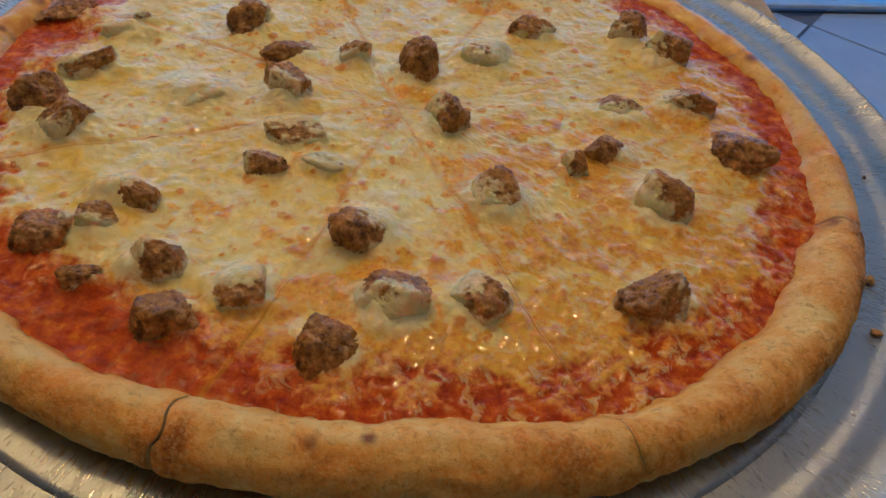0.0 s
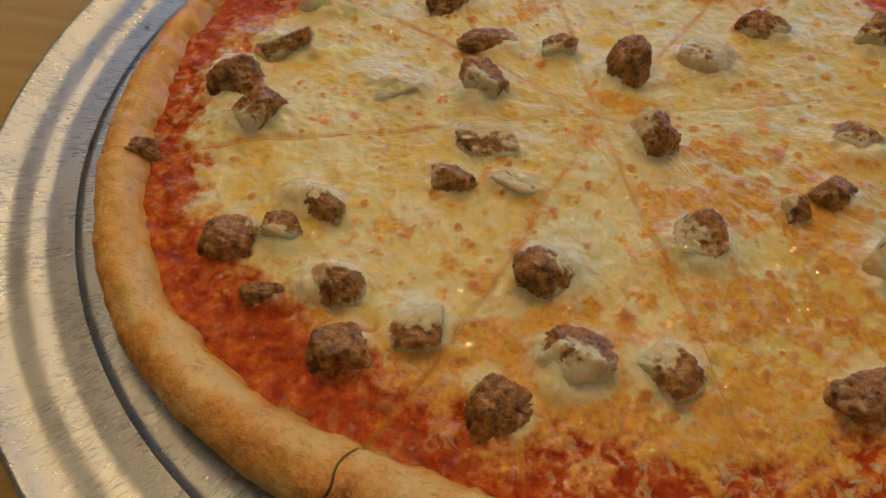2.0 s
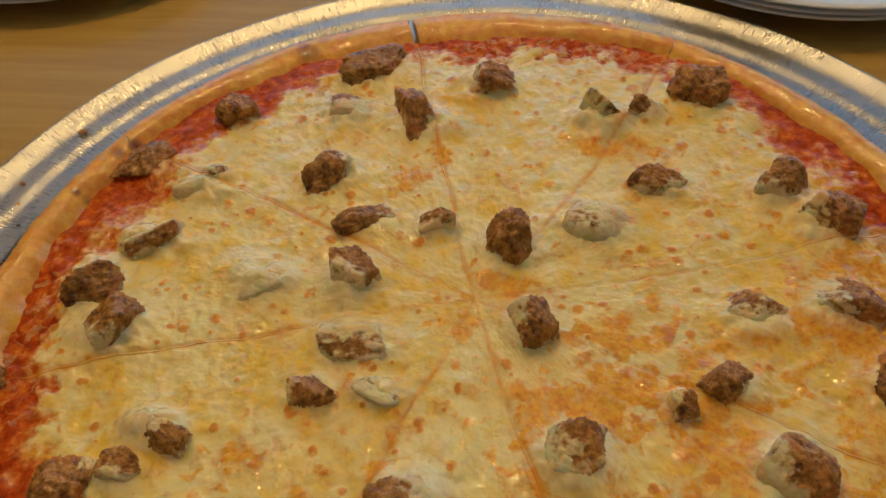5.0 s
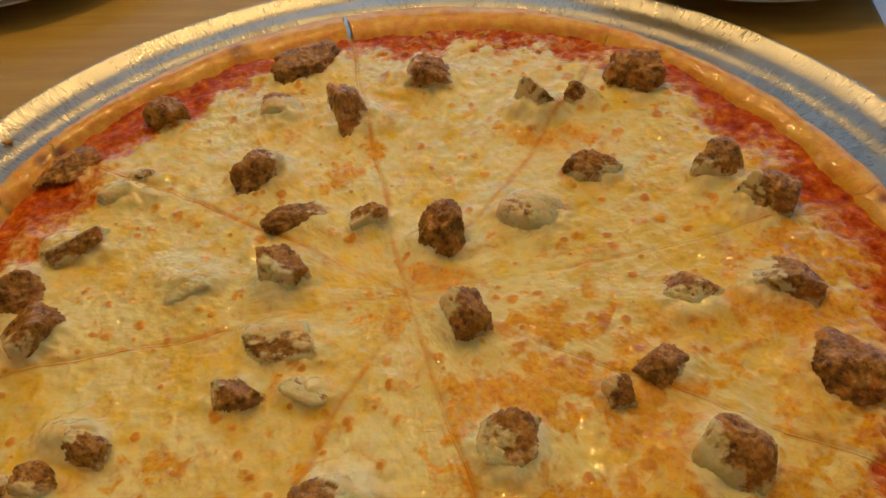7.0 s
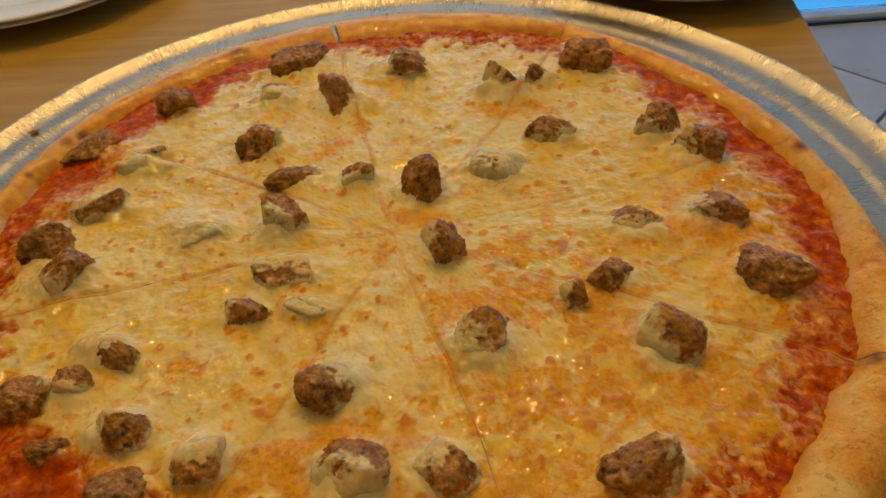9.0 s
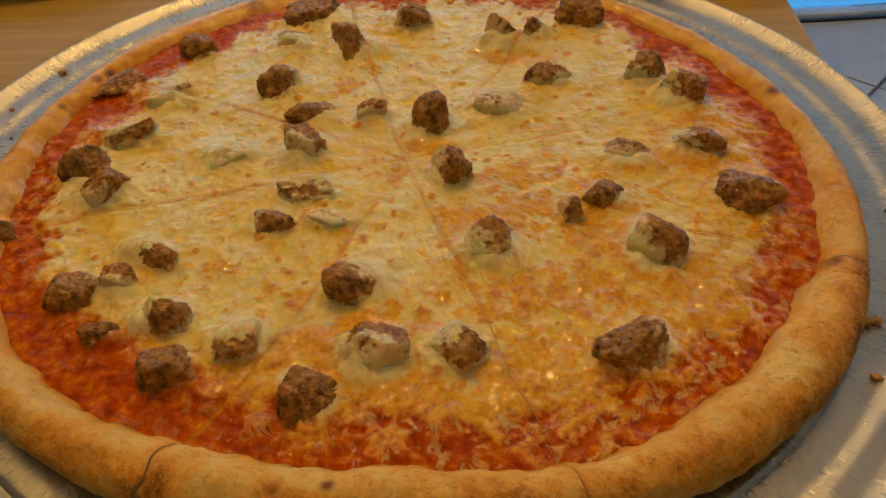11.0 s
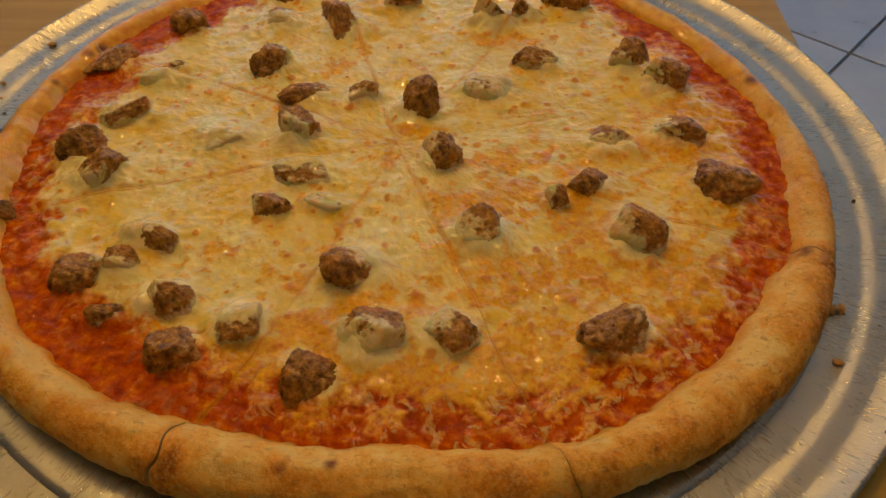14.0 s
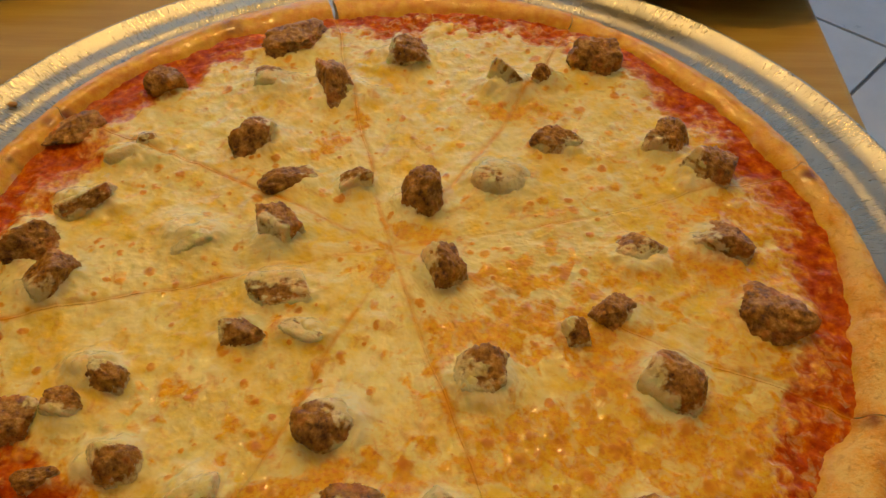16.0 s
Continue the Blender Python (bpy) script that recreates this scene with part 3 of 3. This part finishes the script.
pool(0.0310, -0.1270, 0.0146, 0.0053)
pool(0.0600, -0.1300, 0.0166, 0.0079)
pool(0.1080, -0.1150, 0.0130, 0.0071)
pool(-0.0360, -0.1360, 0.0054, 0.0113)


def pools(x, y, n):
    out = np.zeros_like(x)
    for px, py, rx, ry, strength in POOLS:
        q = ((x - px) / rx) ** 2 + ((y - py) / ry) ** 2
        out = np.maximum(out, strength * np.exp(-q * 0.8) * (1 + 1.2 * n))
    return out


def make_slice(index):
    a0, b0, g0 = CUTS[index]
    a1, b1, g1 = CUTS[(index + 1) % 8]
    if a1 < a0:
        a1 += 360
    mid = radians((a0 + a1) / 2)
    # topping: a fan of points between the two cuts
    na, nr = int((a1 - a0) * 3.4), 190
    u, v = np.meshgrid(np.linspace(0, 1, na), np.linspace(0, 1, nr))
    u, v = u.ravel(), v.ravel()
    ends = np.radians(a0 + (a1 - a0) * u)
    rim = waves(INNER, ends) + 0.0028 * far_side(ends) + ragged(ends) + 0.0035
    r = rim * (0.0004 + 0.9996 * v)
    lean = np.radians((b0 * (1 - u) + b1 * u)) * (1 - r / 0.17)
    wander = [0.0012 * vnoise(np.c_[r * 40, 0 * r + 3.7 * k, 0 * r], 5) * smooth(0.0, 0.02, r) for k in (index, (index + 1) % 8)]
    ang = ends + lean + (wander[0] * (1 - u) + wander[1] * u) / np.maximum(r, 0.01)
    x, y = CX + r * np.cos(ang), CY + r * np.sin(ang)
    p = np.c_[x, y, np.zeros_like(x)]
    edge = np.minimum(np.radians((a1 - a0)) * u, np.radians((a1 - a0)) * (1 - u)) * r
    d = rim - 0.0035 - r
    n1, n2, n3 = fbm(p * 60, 3), fbm(p * 170, 9), fbm(p * 420, 21, 3)
    # width of the bare sauce along the crust
    band = 0.008 + 0.018 * hump(ang, -122, 22) + 0.006 * hump(ang, -75, 25) + 0.004 * hump(ang, -30, 30) + 0.004 * hump(ang, 5, 20)
    band = band + 0.007 * hump(ang, 42, 18) + 0.012 * hump(ang, 142, 24) + 0.010 * hump(ang, 180, 22) + 0.004 * hump(ang, 85, 20) + 0.004 * hump(ang, 15, 16) + 0.004 * hump(ang, -150, 12)
    mixed = hump(ang, -60, 42) + 0.8 * hump(ang, 88, 22) + 0.6 * hump(ang, -165, 14)
    edge_noise = n1 * 0.011 + n2 * (0.004 + 0.010 * np.clip(mixed, 0, 1)) + n3 * (0.002 + 0.006 * np.clip(mixed, 0, 1))
    sauce = smooth(0.012, -0.007, d - band + edge_noise) * (1 - 0.35 * np.clip(mixed, 0, 1) * smooth(-0.1, 0.25, n2 + n3))
    # thin, oily cheese: over the side that browned more, and in patches
    amber = smooth(-0.045, 0.075, x - 0.75 * y - 0.030 + 0.035 * n1)
    oil = 0.02 + 0.42 * amber + 0.20 * smooth(0.030, 0.004, d - band + edge_noise) + 0.15 * smooth(-0.06, -0.12, y) + 0.35 * n1 * (0.3 + 0.7 * amber)
    oil = oil + 0.15 * n2 + pools(x, y, n2)
    cut = np.exp(-((edge / 0.0010) ** 2)) * smooth(-0.45, 0.25, n1 + 0.15) * 0.8 + 0.30 * np.exp(-((edge / 0.003) ** 2)) * smooth(0.0, 0.5, n2 + n1)
    spot = np.zeros_like(x)
    here = np.random.default_rng(100 + index)
    for _ in range(85):
        ra, rr, size = radians(a0 + (a1 - a0) * here.random()), 0.155 * math.sqrt(here.random()), 0.0009 + 0.0024 * here.random() ** 1.6
        q = (x - CX - rr * math.cos(ra)) ** 2 + ((y - CY - rr * math.sin(ra)) * (0.7 + 0.6 * here.random())) ** 2
        spot = np.maximum(spot, np.exp(-((q / size**2) ** 2)) * (0.5 + 0.5 * here.random()))
    spot = np.clip(spot * (0.8 + 0.7 * n3), 0, 1)
    lift = mounds(x, y, n2)
    pale = smooth(0.0009, 0.0032, lift)
    oil = oil - 0.5 * pale
    spot = spot * (1 - pale)
    sauce = sauce * (1 - 0.8 * pale)
    z = BASE_Z + 0.0011 * n1 + 0.0008 * n2 + 0.00022 * n3 - 0.0009 * sauce + lift + 0.0004 * spot
    z = z + sauce * (0.0004 * n2 + 0.0003 * n3) * np.clip(mixed + 0.2, 0, 1) - 0.0003 * np.exp(-((edge / 0.0012) ** 2)) * smooth(0.01, 0.05, r)
    z = z - 0.0042 * smooth(0.0015, -0.0035, d)
    grid = np.arange(na * nr).reshape(nr, na)
    faces = np.stack([grid[:-1, :-1], grid[1:, :-1], grid[1:, 1:], grid[:-1, 1:]], -1).reshape(-1, 4)
    faces = faces[:, ::-1]
    verts = np.c_[x, y, z]
    # skirt down to the pan along the two cuts
    base, low, fs = len(verts), [], []
    for column, flip in ((grid[:, 0], False), (grid[:, -1], True)):
        start = base + len(low)
        low += [(verts[k][0], verts[k][1], PAN_FLOOR + 0.0006) for k in column]
        for k in range(nr - 1):
            f = (column[k], start + k, start + k + 1, column[k + 1])
            fs.append(f[::-1] if flip else f)
    verts = np.vstack([verts, low])
    pad = len(low)
    wide = lambda values, fill: np.r_[values, np.full(pad, fill)]
    me = mesh_of("pizza_slice", verts, faces.tolist() + fs, TOPPING, {"sauce": wide(sauce, 0.0), "oil": wide(oil, 0.6), "cut": wide(cut, 0.6), "spot": wide(spot, 0.0), "pale": wide(pale, 0.0), "shred": wide(np.clip(mixed * 1.1 + 0.02 + 0.3 * n1, 0, 1), 0.0)})
    slice_ob = part("pizza_slice", me, TOPPING, pizza)
    # crust: a swept, swollen section
    ca, cs = int((a1 - a0) * 4.4), 72
    rim_mid = 0.178
    s0, s1 = a0 + math.degrees(g0 / 2 / rim_mid), a1 - math.degrees(g1 / 2 / rim_mid)
    t, q = np.meshgrid(np.linspace(0, 1, ca), np.arange(cs) / cs, indexing="ij")
    t, q = t.ravel(), q.ravel()
    along = np.radians(s0 + (s1 - s0) * t)
    phi = 2 * math.pi * q
    tip = np.minimum(t, 1 - t) * radians(s1 - s0) * rim_mid
    shrink = 1 - 0.06 * np.exp(-tip / 0.0012)
    r_in = waves(INNER, along) + 0.0028 * far_side(along) + ragged(along) - 0.0035
    r_out = waves(OUTER, along) - 0.0022 * hump(along, -112, 36) + 0.0060 * far_side(along)
    near = hump(along, -85, 75)
    high = 0.0102 + 0.0086 * near + 0.0012 * fbm(np.c_[np.cos(along), np.sin(along), 0 * along] * 5, 31, 2)
    c, s = np.cos(phi), np.sin(phi)
    for k, side in ((index, t), ((index + 1) % 8, 1 - t)):
        along = along + np.exp(-side * radians(s1 - s0) * rim_mid / 0.005) * 0.012 * vnoise(np.c_[1.8 * c + 7.1 * k, 1.2 * s, 0 * c], 77)
    half = (r_out - r_in) / 2
    across = np.sign(c) * np.abs(c) ** 0.85
    rr = (r_in + r_out) / 2 + half * across * shrink
    # upper side: a slope up from the sauce, a rounded crown near the outside; the lower side lies on the pan
    w = (across + 1) / 2
    rise = 0.0045 + (high - 0.0045) * np.sin(math.pi / 2 * np.clip(w / 0.58, 0, 1)) ** 0.9
    fall = 0.42 * high + 0.58 * high * np.sqrt(np.clip(1 - (np.clip(w - 0.58, 0, 1) / 0.42) ** 2, 0, 1))
    under = 0.42 * high * (1 - np.sqrt(np.clip(1 - (np.clip(w - 0.66, 0, 1) / 0.34) ** 2, 0, 1)))
    zz = PAN_FLOOR + np.where(s >= 0, np.where(w < 0.58, rise, fall) * (0.9 + 0.1 * shrink), under)
    p = np.c_[rr * np.cos(along), rr * np.sin(along), zz]
    n1, n2 = fbm(p * 45, 51), fbm(p * 190, 61, 3)
    swell = (0.0017 * n1 + 0.0010 * n2) * (0.45 + 0.55 * np.clip(near * 1.3, 0, 1))
    rr, zz = rr + swell * c, zz + swell * s
    zz = np.maximum(zz, PAN_FLOOR + 0.0004)
    verts = np.c_[CX + rr * np.cos(along), CY + rr * np.sin(along), zz]
    outside = smooth(-0.3, 0.9, c)
    bake = 0.14 + 0.10 * np.exp(-tip / 0.0012) + 0.36 * outside * smooth(-0.9, 0.5, s) + 0.42 * n1 + 0.10 * hump(along, -30, 60)
    grease = np.clip(smooth(-0.45, -0.92, c + 0.30 * n1) * 0.85 + 0.95 * np.clip(hump(along, 150, 65) + hump(along, 55, 45), 0, 1) * smooth(0.95, 0.0, c + 0.35 * n1), 0, 0.9)
    blister = np.zeros_like(rr)
    for deg, share, size in ((-93.2, 0.62, 0.0021), (-88.0, 0.52, 0.0023), (128.5, 0.42, 0.0052), (19.8, 0.55, 0.0034), (-18.5, 0.30, 0.0035), (163.0, 0.42, 0.0030), (160.4, 0.25, 0.0035), (171.7, 0.40, 0.0020), (171.6, 0.10, 0.0022)):
        bx = (np.degrees(along) - deg + 180) % 360 - 180
        place = (radians(1) * bx * rim_mid) ** 2 + ((rr - r_in) - share * (r_out - r_in)) ** 2
        blister = np.maximum(blister, np.where(s > -0.2, np.exp(-((place / size**2) ** 1.5)), 0) * np.clip(0.8 + 0.8 * n2, 0, 1))
    cap = np.zeros_like(rr)
    grid = np.arange(ca * cs).reshape(ca, cs)
    nxt = np.roll(grid, -1, axis=1)
    faces = np.stack([grid[:-1], grid[1:], nxt[1:], nxt[:-1]], -1).reshape(-1, 4)[:, ::-1].tolist()
    extra, values = [], []
    for ring, flip in ((grid[0], False), (grid[-1], True)):
        start = len(verts) + len(extra)
        centre = verts[ring].mean(0)
        extra += [tuple(verts[k]) for k in ring] + [tuple(centre)]
        for k in range(cs):
            f = (start + k, start + (k + 1) % cs, start + cs)
            faces.append(f if flip else f[::-1])
    pad = len(extra)
    me = mesh_of("crust", np.vstack([verts, extra]), faces, CRUST,
                 {"bake": np.r_[bake, np.full(pad, 0.2)], "grease": np.r_[grease, np.zeros(pad)], "blister": np.r_[blister, np.zeros(pad)], "cutface": np.r_[cap, np.ones(pad)]})
    part("crust", me, CRUST, slice_ob, "puffy golden brown baked crust edge")
    return slice_ob


def chunk_mesh(wide, deep, high, film, side, seed, kind):
    bm = bmesh.new()
    bmesh.ops.create_icosphere(bm, subdivisions=5, radius=1.0)
    v = np.array([w.co[:] for w in bm.verts])
    faces = [[w.index for w in f.verts] for f in bm.faces]
    bm.free()
    local = np.random.default_rng(seed * 13 + 5)
    # a crumbled block: six leaning sides and a few broken corners, with worn edges
    lean, worn = {"block": (0.34, 0.05), "round": (0.45, 0.13), "wedge": (0.42, 0.04)}[kind]
    planes = [(np.array(n, float) + local.normal(size=3) * lean, 0.80 + 0.14 * local.random()) for n in ((1, 0, 0), (-1, 0, 0), (0, 1, 0), (0, -1, 0), (0, 0, 1), (0, 0, -1))]
    planes += [(local.normal(size=3) * (1, 1, 0.6) + (0, 0, 0.35), 0.84 + 0.16 * local.random()) for _ in range(5)]
    if kind == "wedge":
        planes.append((np.array((0.75, 0.1, 0.65)), 0.42))
    scale = np.ones(len(v)) * 1.35
    for nrm, away in planes:
        dot = v @ (nrm / np.linalg.norm(nrm))
        reach = np.where(dot > 0.05, away / np.maximum(dot, 0.05), 9)
        scale = -worn * np.log(np.exp(-np.minimum(scale, 3) / worn) + np.exp(-np.minimum(reach, 3) / worn))
    s = v * scale[:, None]
    n1, n2, n3 = fbm(v * 1.8 + seed * 3.1, 71), fbm(v * 5.0 + seed * 5.7, 81, 4), fbm(v * 15 + seed, 91, 3)
    facing = np.zeros(len(v)) if side is None else v[:, 0] * math.cos(radians(side)) + v[:, 1] * math.sin(radians(side))
    cover = smooth(-0.25, 0.25, film * 1.5 - 0.75 + 0.65 * facing + 0.45 * n1 + 0.30 * n2 + (0.05 * v[:, 2] if side is not None else -0.45 * (v[:, 2] - 0.2) * (1 - film)))
    cover = np.maximum(cover, smooth(0.42, 0.05, v[:, 2] + 0.30 * n2 + 0.25 * n1 - 0.35 * film) * min(1, 0.15 + 1.5 * film))
    cover = np.clip(cover, 0, 1)
    rough = (0.12 * n1 + 0.17 * n2 + 0.05 * n3 - 0.20 * smooth(0.12, 0.45, n2)) * (1 - 0.55 * cover)
    s = s * (1 + rough + 0.04 * cover)[:, None]
    s = (s - (s.max(0) + s.min(0)) / 2 * (1, 1, 0)) / np.r_[np.ptp(s[:, :2], axis=0) / 2, 1]
    top = s[:, 2].max()
    spread = 1 + 0.10 * np.clip(0.3 - s[:, 2], 0, 1)
    out = np.c_[s[:, 0] * wide * 0.5 * spread, s[:, 1] * deep * 0.5 * spread, np.where(s[:, 2] > 0, s[:, 2] / top * high, s[:, 2] * 0.006)]
    return mesh_of("sausage_chunk", out, faces, SAUSAGE, {"film": cover})


pizza = new("pizza")
tagged(pizza, "round sausage pizza cut into eight slices on a metal pan", "pizza")
slices = [make_slice(k) for k in range(8)]
for x, y, wide, deep, high, turn, film, side, seed, kind in CHUNKS:
    a = math.degrees(math.atan2(y - CY, x - CX))
    owner = max(k for k in range(-1, 8) if (CUTS[k][0] if k >= 0 else -999) <= a) % 8
    ob = part("sausage_chunk", chunk_mesh(wide, deep, high, film, None if side is None else side - turn, seed, kind), SAUSAGE, slices[owner],
              "browned sausage lump under melted cheese" if film > 0.65 else "browned crumbly sausage lump partly coated in cheese" if film > 0.22 else "bare dark browned sausage lump")
    ob.matrix_world = pose(x, y, BASE_Z + 0.0005 - 0.0003 * film * film, 0, 0, turn)

# ---------------------------------------------------------------- plates behind the pan
PLATE = [(0, 0.003), (0.060, 0.003), (0.074, 0.004), (0.082, 0.0075), (0.110, 0.0125), (0.1165, 0.0135), (0.1175, 0.0128), (0.1165, 0.0118), (0.110, 0.0105), (0.083, 0.0055),
         (0.076, 0.001), (0.070, 0.0), (0.060, 0.0005), (0, 0.0005)]


def plate(x, y, z, label):
    ob = new("plate")
    tagged(ob, label, "plate", "stacked plates")
    part("dish", lathe(PLATE, 160), CERAMIC, ob, "", True)
    ob.matrix_world = pose(x, y, z)
    return ob


for k in range(3):
    plate(0.135 + 0.0008 * k, 0.309 - 0.0006 * k, 0.0003 + 0.0032 * k, "white ceramic plate in a low stack on the table")
for k in range(2):
    plate(-0.300 + 0.001 * k, 0.272, 0.0003 + 0.0032 * k, "white ceramic plate stacked behind the pizza pan")


# ---------------------------------------------------------------- crumbs
def crumb(x, y, size, seed, z=PAN_FLOOR, dark=False):
    bm = bmesh.new()
    bmesh.ops.create_icosphere(bm, subdivisions=3, radius=1.0)
    for w in bm.verts:
        n = noise.noise(w.co * 1.7 + Vector((seed, 2 * seed, 0))) + 0.5 * noise.noise(w.co * 4 + Vector((0, seed, 0)))
        w.co *= 1 + 0.5 * n
        w.co.x *= size
        w.co.y *= size * 0.7
        w.co.z = w.co.z * size * 0.45 + size * 0.38
    me = bpy.data.meshes.new("crumb")
    bm.to_mesh(me)
    bm.free()
    me.materials.append(CHARRED if dark else CRUMB)
    me.polygons.foreach_set("use_smooth", [True] * len(me.polygons))
    ob = new("crumb", me)
    ob.matrix_world = pose(x, y, z, 0, 0, 40 * seed)
    return tagged(ob, "small dark burnt crumb on the metal pan" if dark else "small toasted crust crumb on the metal pan", "crumb", "crumbs on the pan")


for k, (x, y, size, dark) in enumerate(((0.1800, -0.0745, 0.0026, False), (0.1835, -0.0735, 0.0022, False), (0.1770, -0.0770, 0.0014, False), (0.1770, -0.0990, 0.0019, False),
                                        (-0.1935, 0.070, 0.0022, False), (0.2020, -0.012, 0.0011, True), (0.1945, -0.0990, 0.0010, True), (-0.2030, 0.0340, 0.0016, False),
                                        (-0.1990, 0.0230, 0.0009, False), (-0.1920, 0.0120, 0.0008, True), (0.1850, -0.1290, 0.0011, True))):
    crumb(x, y, size, k + 1, PAN_FLOOR + pan_height(math.hypot(x - PAN_AT[0], y - PAN_AT[1])) - 0.0001, dark)

# ---------------------------------------------------------------- floor tiles
TILE_SIZE = 0.325
bm = box((TILE_SIZE - 0.008, TILE_SIZE - 0.008, 0.010), (0, 0, -0.005), 0.0006, 1)
tile_mesh = bpy.data.meshes.new("tile")
bm.to_mesh(tile_mesh)
bm.free()
tile_mesh.materials.append(TILE)
to_room = ROOM.inverted()
TILE_FRAME = pose(0.754, 1.323, FLOOR_Z, 0, 0, 54.0)
for i in range(-14, 14):
    for j in range(-14, 14):
        m = to_room @ TILE_FRAME @ pose((i + 0.5) * TILE_SIZE, (j + 0.5) * TILE_SIZE, 0)
        at = m.translation
        if -2.8 < at.x < 2.8 and -1.2 < at.y < WIN_Y + 0.15:
            ob = new("tile", tile_mesh)
            ob.parent = floor
            ob.matrix_local = m
